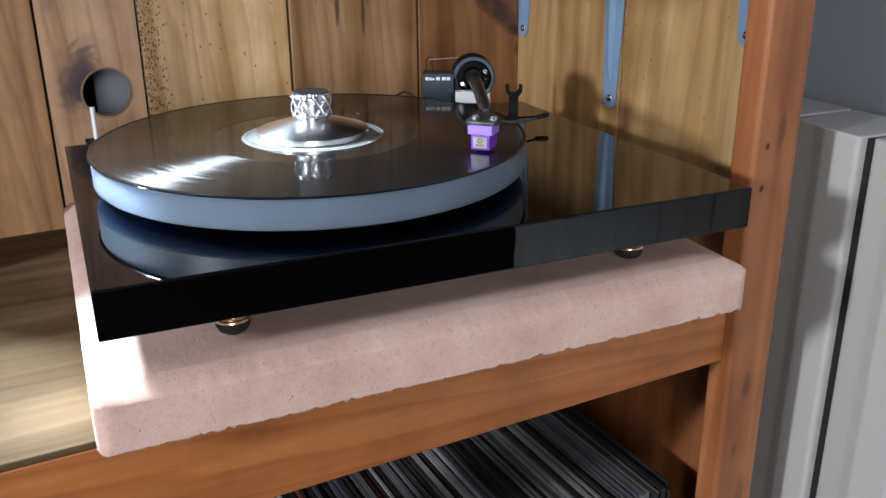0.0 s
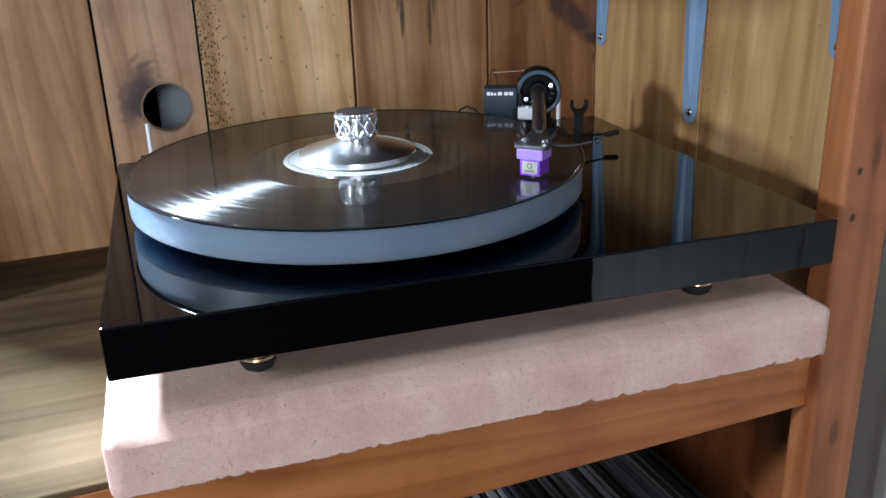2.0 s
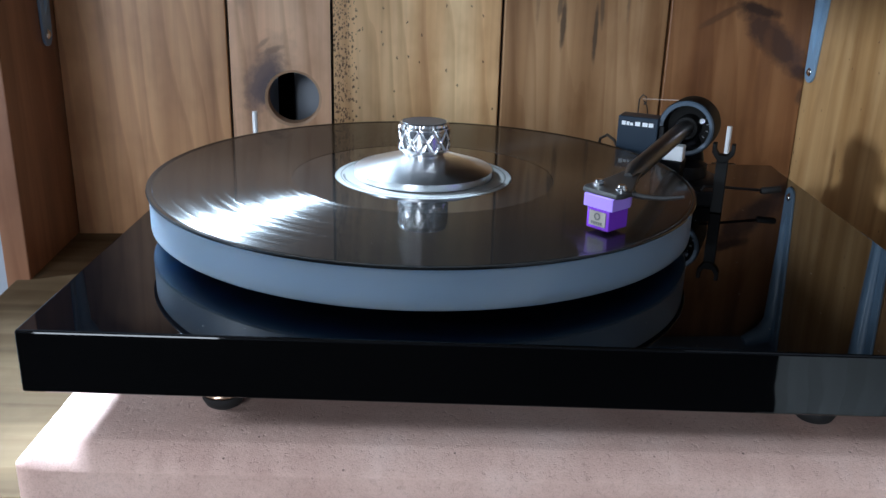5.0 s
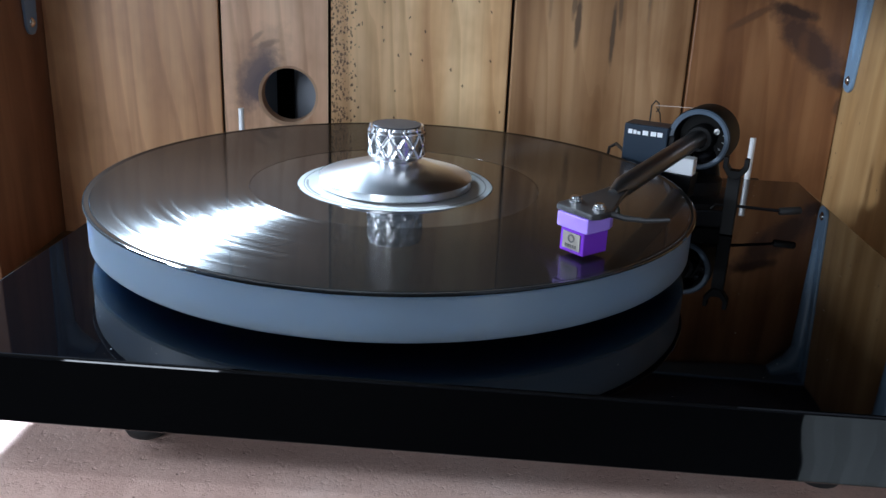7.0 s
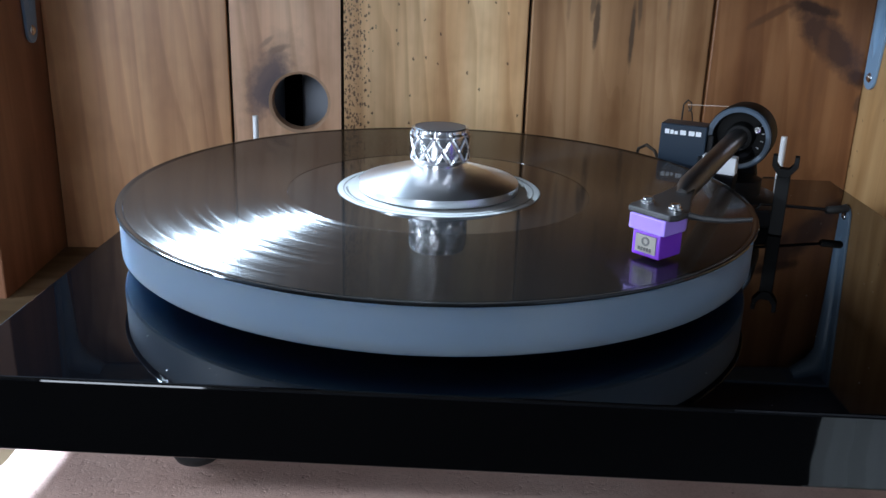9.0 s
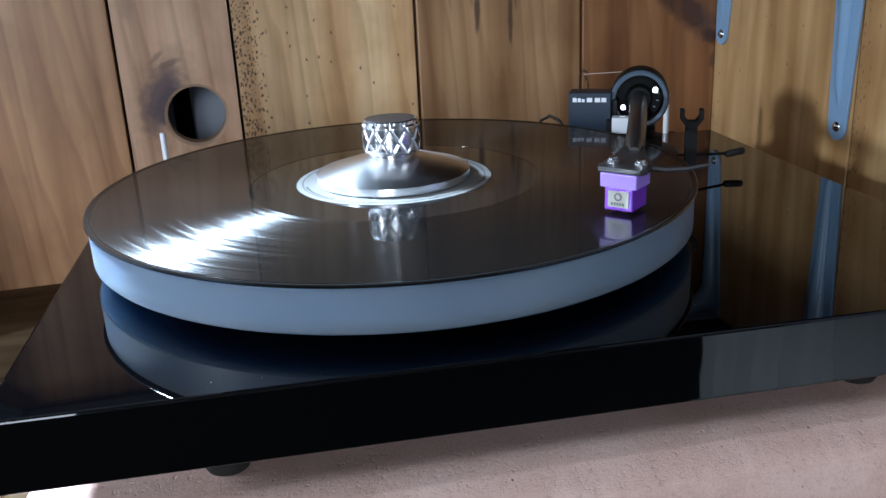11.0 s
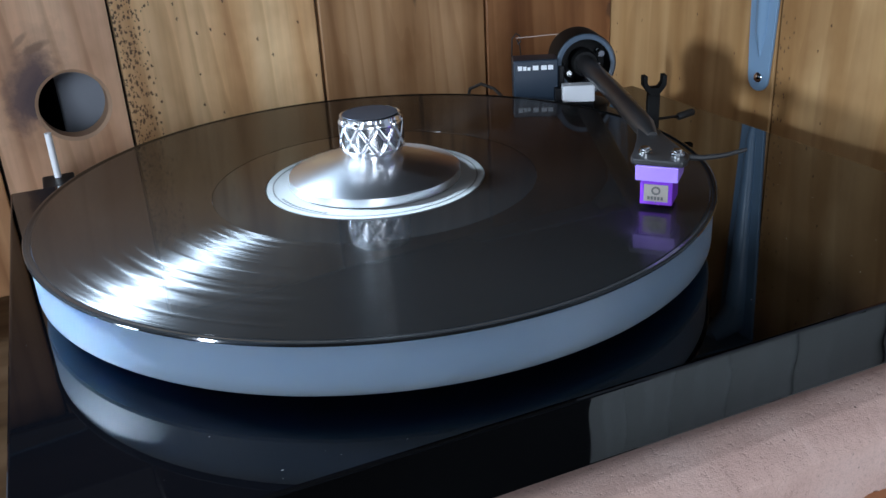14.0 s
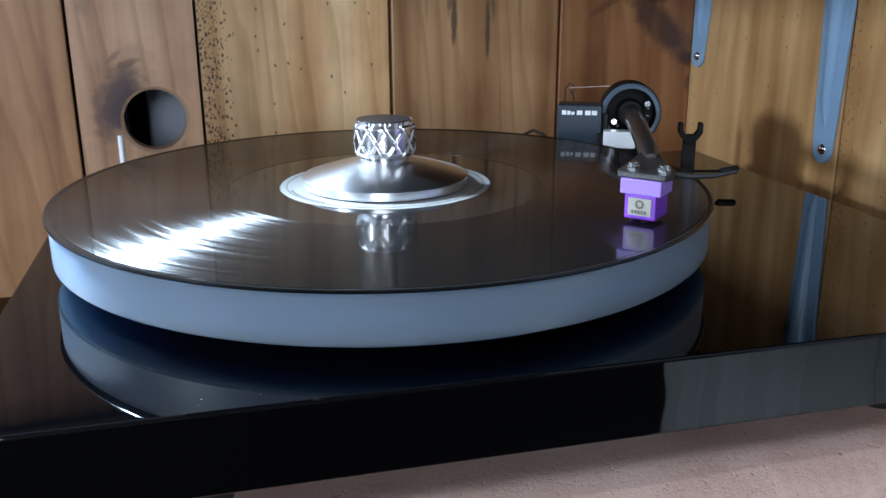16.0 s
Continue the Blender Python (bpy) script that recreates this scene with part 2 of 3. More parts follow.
def pitted(m, x0, x1, density, most=0.85, size=(0.14, 0.30), axis="X"):
    """Small dark worm holes between two places across the board, thicker towards the first."""
    b = m.node_tree.nodes["Principled BSDF"]
    c = b.inputs["Base Color"].links[0].from_socket
    tc, tall, across, sep = node(m, "TexCoord"), node(m, "Math"), node(m, "CombineXYZ"), node(m, "SeparateXYZ")
    tall.operation = "MULTIPLY"
    tall.inputs[1].default_value = 0.65
    link(m, tc.outputs["Object"], sep.inputs[0])
    link(m, sep.outputs["Z"], tall.inputs[0])
    side = node(m, "Math")
    link(m, sep.outputs["X"], side.inputs[0])
    link(m, sep.outputs["Y"], side.inputs[1])
    link(m, side.outputs[0], across.inputs["X"])
    link(m, tall.outputs[0], across.inputs["Y"])
    vo = node(m, "TexVoronoi", Scale=density)
    vo.voronoi_dimensions = "2D"
    # ragged outlines
    rag, small, shift = node(m, "TexNoise", Scale=900.0, Detail=2.0), node(m, "VectorMath"), node(m, "VectorMath")
    small.operation = "MULTIPLY"
    small.inputs[1].default_value = (0.0022, 0.0022, 0)
    link(m, across.outputs[0], rag.inputs["Vector"])
    link(m, rag.outputs["Color"], small.inputs[0])
    link(m, across.outputs[0], shift.inputs[0])
    link(m, small.outputs[0], shift.inputs[1])
    link(m, shift.outputs[0], vo.inputs["Vector"])
    dots = node(m, "MapRange")
    for k, v in zip(("From Min", "From Max", "To Min", "To Max"), (*size, 1.0, 0.0)):
        dots.inputs[k].default_value = v
    link(m, vo.outputs["Distance"], dots.inputs["Value"])
    keep = node(m, "MapRange")
    for k, v in zip(("From Min", "From Max", "To Min", "To Max"), (x0, x1, most, 0.0)):
        keep.inputs[k].default_value = v
    link(m, sep.outputs[axis], keep.inputs["Value"])
    pick, f = node(m, "Math"), node(m, "Math")
    pick.operation, f.operation = "LESS_THAN", "MULTIPLY"
    sc = node(m, "SeparateColor")
    link(m, vo.outputs["Color"], sc.inputs[0])
    link(m, sc.outputs[0], pick.inputs[0])
    link(m, keep.outputs[0], pick.inputs[1])
    link(m, pick.outputs[0], f.inputs[0])
    link(m, dots.outputs[0], f.inputs[1])
    link(m, mix(m, "MIX", f.outputs[0], c, (0.12, 0.062, 0.028, 1)), b.inputs["Base Color"])


# ---- builders ----
def part(name, bm, mat, parent=None, label="", smooth=False, at=None):
    me = bpy.data.meshes.new(name)
    bmesh.ops.recalc_face_normals(bm, faces=bm.faces)
    bm.to_mesh(me)
    bm.free()
    me.materials.append(mat)
    if smooth:
        for p in me.polygons:
            p.use_smooth = True
        me.set_sharp_from_angle(angle=radians(38))
    ob = new(name, me)
    if at is not None:
        ob.matrix_basis = at
    if parent:
        ob.parent = parent
    if label:
        ob["label"] = label
    return ob


def thing(name, m=None, label="", category="", group="", kind=""):
    ob = new(name)
    ob.empty_display_size = 0.02
    if m is not None:
        ob.matrix_world = m
    return tagged(ob, label, category, group, kind)


def box(x0, x1, y0, y1, z0, z1, bevel=0.0, segments=2):
    bm = bmesh.new()
    bmesh.ops.create_cube(bm, size=1, matrix=Matrix.LocRotScale(((x0 + x1) / 2, (y0 + y1) / 2, (z0 + z1) / 2), None, (x1 - x0, y1 - y0, z1 - z0)))
    if bevel:
        bmesh.ops.bevel(bm, geom=bm.edges[:], offset=bevel, segments=segments, affect="EDGES", profile=0.5)
    return bm


def lathe(profile, n=64, centre=(0, 0)):
    """A body of revolution about z from (radius, height) pairs."""
    bm = bmesh.new()
    rings = []
    for r, z in profile:
        if r < 1e-6:
            rings.append([bm.verts.new((centre[0], centre[1], z))])
        else:
            rings.append([bm.verts.new((centre[0] + r * math.cos(2 * math.pi * i / n), centre[1] + r * math.sin(2 * math.pi * i / n), z)) for i in range(n)])
    for a, b in zip(rings, rings[1:]):
        for i in range(n):
            j = (i + 1) % n
            if len(a) == 1 and len(b) == 1:
                continue
            if len(a) == 1:
                bm.faces.new((a[0], b[i], b[j]))
            elif len(b) == 1:
                bm.faces.new((a[i], a[j], b[0]))
            else:
                bm.faces.new((a[i], a[j], b[j], b[i]))
    return bm


def tube(points, radius, n=10):
    """A round bar through the points; radius may be one number or one for each point."""
    bm = bmesh.new()
    pts = [Vector(p) for p in points]
    rad = radius if isinstance(radius, (list, tuple)) else [radius] * len(pts)
    rings = []
    up = Vector((0, 0, 1))
    for i, p in enumerate(pts):
        d = (pts[min(i + 1, len(pts) - 1)] - pts[max(i - 1, 0)]).normalized()
        s = d.cross(up)
        s = s.normalized() if s.length > 1e-3 else Vector((1, 0, 0))
        q = s.cross(d).normalized()
        rings.append([bm.verts.new(p + rad[i] * (math.cos(2 * math.pi * k / n) * s + math.sin(2 * math.pi * k / n) * q)) for k in range(n)])
    for a, b in zip(rings, rings[1:]):
        for k in range(n):
            bm.faces.new((a[k], a[(k + 1) % n], b[(k + 1) % n], b[k]))
    bm.faces.new(rings[0])
    bm.faces.new(list(reversed(rings[-1])))
    return bm


def prism(outline, z0, z1, bevel=0.0):
    """A flat plate from an outline of (x, y) pairs."""
    bm = bmesh.new()
    low = [bm.verts.new((x, y, z0)) for x, y in outline]
    f = bm.faces.new(low)
    up = bmesh.ops.extrude_face_region(bm, geom=[f])
    bmesh.ops.translate(bm, vec=(0, 0, z1 - z0), verts=[v for v in up["geom"] if isinstance(v, bmesh.types.BMVert)])
    if bevel:
        bmesh.ops.bevel(bm, geom=bm.edges[:], offset=bevel, segments=2, affect="EDGES", profile=0.5)
    return bm


def place(bm, m):
    bmesh.ops.transform(bm, matrix=m, verts=bm.verts)
    return bm


# ---- room ----
FLOOR = -0.64


def joined(*boxes):
    bm = bmesh.new()
    for b in boxes:
        me = bpy.data.meshes.new("piece")
        b.to_mesh(me)
        b.free()
        bm.from_mesh(me)
        bpy.data.meshes.remove(me)
    return bm


def setting(name, bm, mat, label):
    return tagged(part(name, bm, mat), label, kind="structure")


setting("floor", box(-2.1, 1.7, -2.5, 0.58, FLOOR - 0.05, FLOOR), CARPET, "dark carpeted floor of the room")
# Unseen ceiling, its colour darkened to cut light bounced onto the record.
setting("ceiling", box(-2.1, 1.7, -2.5, 0.58, 1.75, 1.80), CEILING, "unseen ceiling, darkened to cut bounced light")
# Unseen step past the radiator, added to keep plinth front reflections dark.
setting("wall_east", joined(box(0.66, 1.6, -0.62, 0.48, FLOOR, 1.75), box(1.6, 1.7, -2.4, -0.62, FLOOR, 1.75)), WALL, "plain grey painted wall behind the radiator")
setting("wall_south", box(-2.0, 1.6, -2.5, -2.4, FLOOR, 1.75), WALL, "plain grey painted wall")
setting("wall_north", joined(box(-0.18, 0.66, 0.48, 0.58, FLOOR, 1.75), box(-2.0, -0.46, 0.48, 0.58, FLOOR, 1.75),
                             box(-0.46, -0.18, 0.48, 0.58, FLOOR, 0.44), box(-0.46, -0.18, 0.48, 0.58, 0.78, 1.75)), WALL, "plain grey wall with a small window opening")
setting("wall_west", joined(box(-2.1, -2.0, -2.4, -1.6, FLOOR, 1.75), box(-2.1, -2.0, -0.4, 0.48, FLOOR, 1.75),
                            box(-2.1, -2.0, -1.6, -0.4, FLOOR, 0.12), box(-2.1, -2.0, -1.6, -0.4, 1.32, 1.75)), WALL, "plain grey wall with a large window opening")

# ---- cabinet ----
CAB = pose(-0.155, 0.400, 0.027, 0, 0, 4.4)
TOP = 0.300
cabinet = thing("cabinet", CAB, "varnished knotty pine open cabinet with upright back boards", "cabinet")


def plank_with_hole(x0, x1, z0, z1, cx, cz, r, thick, n=40):
    bm = bmesh.new()
    ring, frame_ = [], []
    for i in range(n):
        a = -math.pi / 4 + 2 * math.pi * i / n
        c, s = math.cos(a), math.sin(a)
        k = min((x1 - cx if c > 0 else cx - x0) / max(abs(c), 1e-9), (z1 - cz if s > 0 else cz - z0) / max(abs(s), 1e-9))
        ring.append((cx + r * c, cz + r * s))
        frame_.append((cx + k * c, cz + k * s))
    lay = []
    for y, rr in ((0.0, 0.0022), (0.002, 0.0), (thick, 0.0)):
        lay.append([bm.verts.new((cx + (x - cx) * (r + rr) / r, y, cz + (z - cz) * (r + rr) / r)) for x, z in ring])
    edge = [bm.verts.new((x, 0.0, z)) for x, z in frame_]
    for i in range(n):
        j = (i + 1) % n
        bm.faces.new((edge[i], edge[j], lay[0][j], lay[0][i]))
        bm.faces.new((lay[0][i], lay[0][j], lay[1][j], lay[1][i]))
        bm.faces.new((lay[1][i], lay[1][j], lay[2][j], lay[2][i]))
    corner = [bm.verts.new((x, 0.0, z)) for x, z in ((x0, z0), (x1, z0), (x1, z1), (x0, z1))]
    for x, z, v in ((x0, z0, corner[0]), (x1, z0, corner[1]), (x1, z1, corner[2]), (x0, z1, corner[3])):
        for i in range(n):
            j = (i + 1) % n
            a, b = edge[i].co, edge[j].co
            if abs(a.x - b.x) > 1e-6 and abs(a.z - b.z) > 1e-6 and min(abs(a.x - x), abs(b.x - x)) < 1e-6 and min(abs(a.z - z), abs(b.z - z)) < 1e-6:
                bm.faces.new((edge[i], edge[j], v))
    return bm


stained(PINE_PINK, [(0.178, 0.141, 0.040, 0.024, 70, (0.34, 0.185, 0.105), 0.45), (0.1765, 0.139, 0.027, 0.0145, 70, (0.12, 0.078, 0.080), 0.88), (0.181, 0.136, 0.017, 0.010, 60, (0.085, 0.058, 0.066), 0.7),
                    (0.184, 0.1655, 0.009, 0.0028, 18, (0.27, 0.16, 0.10), 0.8), (0.176, 0.171, 0.007, 0.0022, 40, (0.30, 0.18, 0.11), 0.6), (0.160, 0.215, 0.006, 0.020, 0, (0.36, 0.22, 0.13), 0.5)])
stained(PINE_KNOT, [(0.606, 0.181, 0.040, 0.0135, -41, (0.055, 0.024, 0.016), 0.95), (0.590, 0.206, 0.020, 0.0048, -15, (0.035, 0.015, 0.010), 0.95), (0.558, 0.201, 0.021, 0.0034, 31, (0.10, 0.043, 0.020), 0.75),
                    (0.571, 0.238, 0.030, 0.0058, 86, (0.13, 0.052, 0.022), 0.65), (0.633, 0.154, 0.010, 0.0062, -40, (0.05, 0.022, 0.014), 0.85), (0.637, 0.134, 0.008, 0.005, 80, (0.06, 0.03, 0.02), 0.7), (0.600, 0.150, 0.045, 0.006, 88, (0.16, 0.066, 0.027), 0.45)])
stained(PINE_GREY, [(0.424, 0.192, 0.022, 0.0026, 89, (0.075, 0.048, 0.03), 0.85), (0.4205, 0.206, 0.014, 0.0022, 86, (0.09, 0.06, 0.038), 0.7), (0.4517, 0.184, 0.027, 0.0021, 90, (0.065, 0.042, 0.026), 0.85), (0.456, 0.206, 0.017, 0.0018, 92, (0.10, 0.066, 0.04), 0.7),
                    (0.437, 0.250, 0.03, 0.002, 90, (0.12, 0.08, 0.05), 0.6), (0.478, 0.222, 0.030, 0.0018, 90, (0.15, 0.10, 0.06), 0.6), (0.488, 0.240, 0.030, 0.0022, 91, (0.14, 0.09, 0.055), 0.6), (0.402, 0.225, 0.035, 0.002, 90, (0.18, 0.11, 0.06), 0.5)])
pitted(PINE_PALE, 0.2420, 0.2580, 340.0, 0.65, (0.16, 0.34))
pitted(PINE_PALE, 0.2380, 0.2560, 620.0, 0.6, (0.16, 0.36))
pitted(PINE_PALE, 0.28, 0.42, 95.0, 0.32, (0.035, 0.085))
pitted(PINE_GOLD, -0.1, 0.1, 120.0, 0.16, (0.045, 0.09))
pitted(PINE_GOLD_FRONT, -0.1930, -0.2060, 300.0, 0.6, (0.10, 0.26), "Y")
pitted(PINE_GOLD_FRONT, -0.1, 0.1, 120.0, 0.12, (0.045, 0.09))
stained(PINE_STILE, [(0.601, 0.112, 0.0034, 0.0028, 90, (0.03, 0.012, 0.006), 0.95), (0.600, 0.080, 0.0032, 0.0026, 80, (0.03, 0.012, 0.006), 0.95), (0.614, 0.122, 0.015, 0.004, 86, (0.13, 0.045, 0.02), 0.7), (0.611, -0.09, 0.011, 0.005, 90, (0.12, 0.04, 0.02), 0.7), (0.618, -0.20, 0.02, 0.006, 90, (0.13, 0.045, 0.02), 0.6), (0.605, -0.15, 0.009, 0.003, 90, (0.14, 0.05, 0.022), 0.6)])
stained(PINE_RED, [(0.0, -0.12, 0.03, 0.006, 90, (0.10, 0.035, 0.014), 0.6)])
boards = [(0.0114, 0.1469, PINE_WARM), (0.1489, 0.2312, PINE_PINK), (0.2334, 0.3724, PINE_PALE), (0.3746, 0.5122, PINE_GREY), (0.5141, 0.6375, PINE_KNOT)]
for i, (u0, u1, mat) in enumerate(boards):
    if i == 1:
        holed = part("back_board", plank_with_hole(u0, u1, -0.52, TOP, 0.1995, 0.1255, 0.0215, 0.016), mat, cabinet, "pinkish pine back board with a round cable hole and dark knot")
        holed.data.materials.append(BARE_PINE)
        for p in holed.data.polygons:
            if math.hypot(p.center.x - 0.1995, p.center.z - 0.1255) < 0.0236:
                p.material_index = 1
    else:
        part("back_board", box(u0, u1, 0.0, 0.016, -0.52, TOP, 0.0012), mat, cabinet)
# Dark fillers added in the seams to block light leaking from behind.
for (_, u1, _), (u0, _, _) in zip(boards, boards[1:]):
    part("back_strip", box(u1 + 0.0001, u0 - 0.0001, 0.006, 0.0168, -0.52, TOP, 0), SEAM_DARK, cabinet)
part("back_strip", box(0.01, 0.17, 0.017, 0.021, -0.52, TOP, 0), SEAM_DARK, cabinet)
part("back_strip", box(0.225, 0.636, 0.017, 0.021, -0.52, TOP, 0), SEAM_DARK, cabinet)
SIDE = pose(0.638, 0, 0, 0, 0, -2.74)  # the right side stands slightly toed in
part("lower_right_board", box(0, 0.020, -0.372, 0.016, -0.52, -0.0165, 0.001), PINE_RED, cabinet, "red brown pine side board", at=SIDE.copy())
part("right_board", box(0, 0.020, -0.190, 0.016, -0.016, TOP, 0.001), PINE_GOLD, cabinet, "golden pine side board", at=SIDE.copy())
part("right_board", box(0, 0.020, -0.372, -0.1918, -0.016, TOP, 0.001), PINE_GOLD_FRONT, cabinet, "golden pine side board", at=SIDE.copy())
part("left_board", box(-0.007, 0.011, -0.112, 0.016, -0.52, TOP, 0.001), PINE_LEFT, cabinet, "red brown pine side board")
part("right_stile", box(0.589, 0.634, -0.398, -0.374, -0.60, TOP, 0.0035, 3), PINE_STILE, cabinet, "red brown pine upright with a rounded edge")
part("shelf_board", box(0.0, 0.5885, -0.3895, -0.001, 0.0012, 0.006, 0.0012), PINE_SHELF, cabinet, "worn bare pine shelf board")
part("shelf_rail", box(-0.02, 0.5885, -0.389, -0.3665, -0.066, 0.0010, 0.001), PINE_RAIL, cabinet, "orange brown pine front rail")
# Unseen top boards, dark to dim reflections; cut away for the north lamp.
part("top_board", box(-0.007, 0.1895, -0.095, -0.001, TOP + 0.001, TOP + 0.02, 0.001), PINE_DARK, cabinet)
part("top_board", box(0.19, 0.645, -0.37, -0.001, TOP + 0.001, TOP + 0.02, 0.001), PINE_DARK, cabinet)
# Unseen board added above the back so the plinth top reflects dark.
part("upper_back_board", box(0.0, 0.645, 0.0, 0.016, TOP + 0.0006, 0.62, 0), PINE_DARK, cabinet, "unseen board added above the back, dark for reflections")
part("bottom_board", box(-0.02, 0.645, -0.37, -0.001, -0.525, -0.505, 0.001), PINE_RED, cabinet)
batten = part("batten", box(0.1808, 0.1946, 0.0560, 0.0630, FLOOR - 0.027, 0.40), VOID_BLACK, at=CAB.copy())
tagged(batten, "black upright batten against the wall behind the cable hole", "batten")


# ---- paving slab ----
CX, CY = 0.162, 0.161
def slab():
    """A cast slab: flat top, worn chamfer, ragged lower rim."""
    bm = bmesh.new()
    x0, x1, y0, y1, z0, z1 = -0.009, 0.4225, -0.004, 0.372, 0.0350, 0.0725
    nx, ny = 260, 200
    walk_round = [(x0 + (x1 - x0) * i / nx, y0, 0, -1) for i in range(nx)] + [(x1, y0 + (y1 - y0) * i / ny, 1, 0) for i in range(ny)]
    walk_round += [(x1 - (x1 - x0) * i / nx, y1, 0, 1) for i in range(nx)] + [(x0, y1 - (y1 - y0) * i / ny, -1, 0) for i in range(ny)]
    rows = []
    for inset, z, rag, low in ((0.03, 0.0333, 0.0, 2), (0.0015, z0, 0.0008, 1), (0.0, z0 + 0.0015, 0.0006, 1), (0.0, z0 + 0.006, 0.0002, 0), (0.0, z0 + 0.013, 0.0001, 0), (0.0, z0 + 0.021, 0.0001, 0), (0.0, z1 - 0.0085, 0.0003, 0), (0.0008, z1 - 0.0076, 0.0006, 0), (0.005, z1 - 0.0045, 0.0005, 0), (0.0125, z1 - 0.0006, 0.0004, 0), (0.014, z1, 0.0002, 0), (0.03, z1, 0.0, 0)):
        ring = []
        for x, y, ax, ay in walk_round:
            k = noise.fractal(Vector((x * 160, y * 160, z * 90)), 0.9, 2.0, 3) * rag
            if not low:
                k += noise.noise(Vector((x * 38, y * 38, z * 60))) * 0.00012
            px = min(max(x, x0 + inset), x1 - inset) + (k * ax)
            py = min(max(y, y0 + inset), y1 - inset) + (k * ay)
            # worn upright corners
            qx, qy = min(px - x0, x1 - px), min(py - y0, y1 - py)
            if qx < 0.009 and qy < 0.009:
                cx_, cy_ = (x0 + 0.009 if px < CX else x1 - 0.009), (y0 + 0.009 if py < CY else y1 - 0.009)
                d = Vector((px - cx_, py - cy_))
                if d.length > 0.009 - inset * 0.4:
                    d *= (0.009 - inset * 0.4) / d.length
                px, py = cx_ + d.x, cy_ + d.y
            lift = max(0.0, noise.fractal(Vector((x * 130, y * 130, 3)), 0.6, 2.1, 5) - 0.1) * 0.0030 * low
            ring.append(bm.verts.new((px, py, z + (0 if low == 2 else lift + 0.0095 * (px - x0)))))
        rows.append(ring)
    n = len(walk_round)
    for a, b in zip(rows, rows[1:]):
        for i in range(n):
            j = (i + 1) % n
            bm.faces.new((a[i], a[j], b[j], b[i]))
    bm.faces.new(rows[-1])
    bm.faces.new(list(reversed(rows[0])))
    bmesh.ops.remove_doubles(bm, verts=bm.verts, dist=1e-6)
    return bm


paving_slab = part("paving_slab", slab(), CONCRETE, smooth=True)
tagged(paving_slab, "rough pink concrete paving slab lying on the shelf", "slab")

# ---- turntable ----
turntable = thing("turntable", pose(0, 0, 0.0735), "gloss black turntable with frosted acrylic platter", "turntable")
BASE = Matrix.Translation((0, 0, -0.0735))


def tpart(name, bm, mat, parent=turntable, label="", smooth=False):
    return part(name, place(bm, BASE), mat, parent, label, smooth)


plinth = tpart("plinth", box(0.0, 0.4185, 0.0, 0.326, 0.1, 0.1285, 0.0012, 3), BLACK_GLOSS, label="piano black plinth")
plinth.data.materials.append(EDGE_GLOSS)
for p in plinth.data.polygons:
    if p.normal.y < -0.95:
        p.material_index = 1
tpart("subplatter", lathe([(0, 0.1287), (0.07, 0.1287), (0.07, 0.1367), (0, 0.1367)], 48, (CX, CY)), BLACK_SATIN)
tpart("platter", lathe([(0, 0.1368), (0.1482, 0.1368), (0.149, 0.1376), (0.149, 0.1546), (0.1482, 0.1554), (0, 0.1554)], 128, (CX, CY)), ACRYLIC, label="frosted acrylic platter", smooth=True)
for fx, fy in ((0.074, 0.040), (0.352, 0.043), (0.074, 0.29), (0.352, 0.29)):
    foot = tpart("foot", lathe([(0, 0.0999), (0.0090, 0.0999), (0.0094, 0.0895), (0.0103, 0.0880), (0.0107, 0.0868), (0.0103, 0.0857), (0.0097, 0.0850), (0.0104, 0.0842), (0.0107, 0.0831), (0.0101, 0.0821), (0.0094, 0.0816), (0, 0.0816)], 32, (fx, fy)), GOLD, label="turned gold foot", smooth=True)
    tpart("pad", lathe([(0, 0.0815), (0.0098, 0.0815), (0.0100, 0.0795), (0.0084, 0.0762), (0.0055, 0.0743), (0, 0.0741)], 32, (fx, fy)), RUBBER, foot, "black rubber pad", True)

record = thing("record", pose(CX, CY, 0.1555), "black vinyl record with a white label on the platter", "record")
part("disc", lathe([(0.0735, 0.0), (0.0735, 0.0013), (0.1471, 0.0013), (0.1471, 0.0)], 160), GROOVES, record, smooth=True)
part("rim", lathe([(0.1472, 0.0), (0.1472, 0.0012), (0.1478, 0.0011), (0.1486, 0.0015), (0.1496, 0.0018), (0.1502, 0.0016), (0.1505, 0.0010), (0.1502, 0.0004), (0.149, 0)], 160), VINYL, record, "smooth raised bead", True)
part("run_out", lathe([(0.05, 0.0), (0.05, 0.0012), (0.0734, 0.0012), (0.0734, 0.0)], 128), VINYL, record, smooth=True)
part("label", lathe([(0.0, 0.0), (0.0, 0.0014), (0.0495, 0.0014), (0.0495, 0.0)], 96), LABEL_WHITE, record, "white paper record label")

part("label_ring", lathe([(0.0462, 0.00142), (0.0462, 0.0015), (0.0468, 0.0015), (0.0468, 0.00142)], 96), INK, record, "thin dark printed ring")
for k in range(13):
    part("print_bar", box(-0.0009, 0.0007, 0.0442, 0.0454, 0.00142, 0.0015), INK, record, at=pose(0, 0, 0, 0, 0, 96 + 3.0 * k))
clamp = thing("record_clamp", pose(CX, CY, 0.157), "aluminium record clamp with a knurled knob", "clamp")
part("dish", lathe([(0, 0.0002), (0.0385, 0.0002), (0.039, 0.0006), (0.039, 0.0042), (0.0385, 0.0046), (0.026, 0.0085), (0.0125, 0.0118), (0, 0.012)], 96), ALU, clamp, "brushed aluminium cone", True)


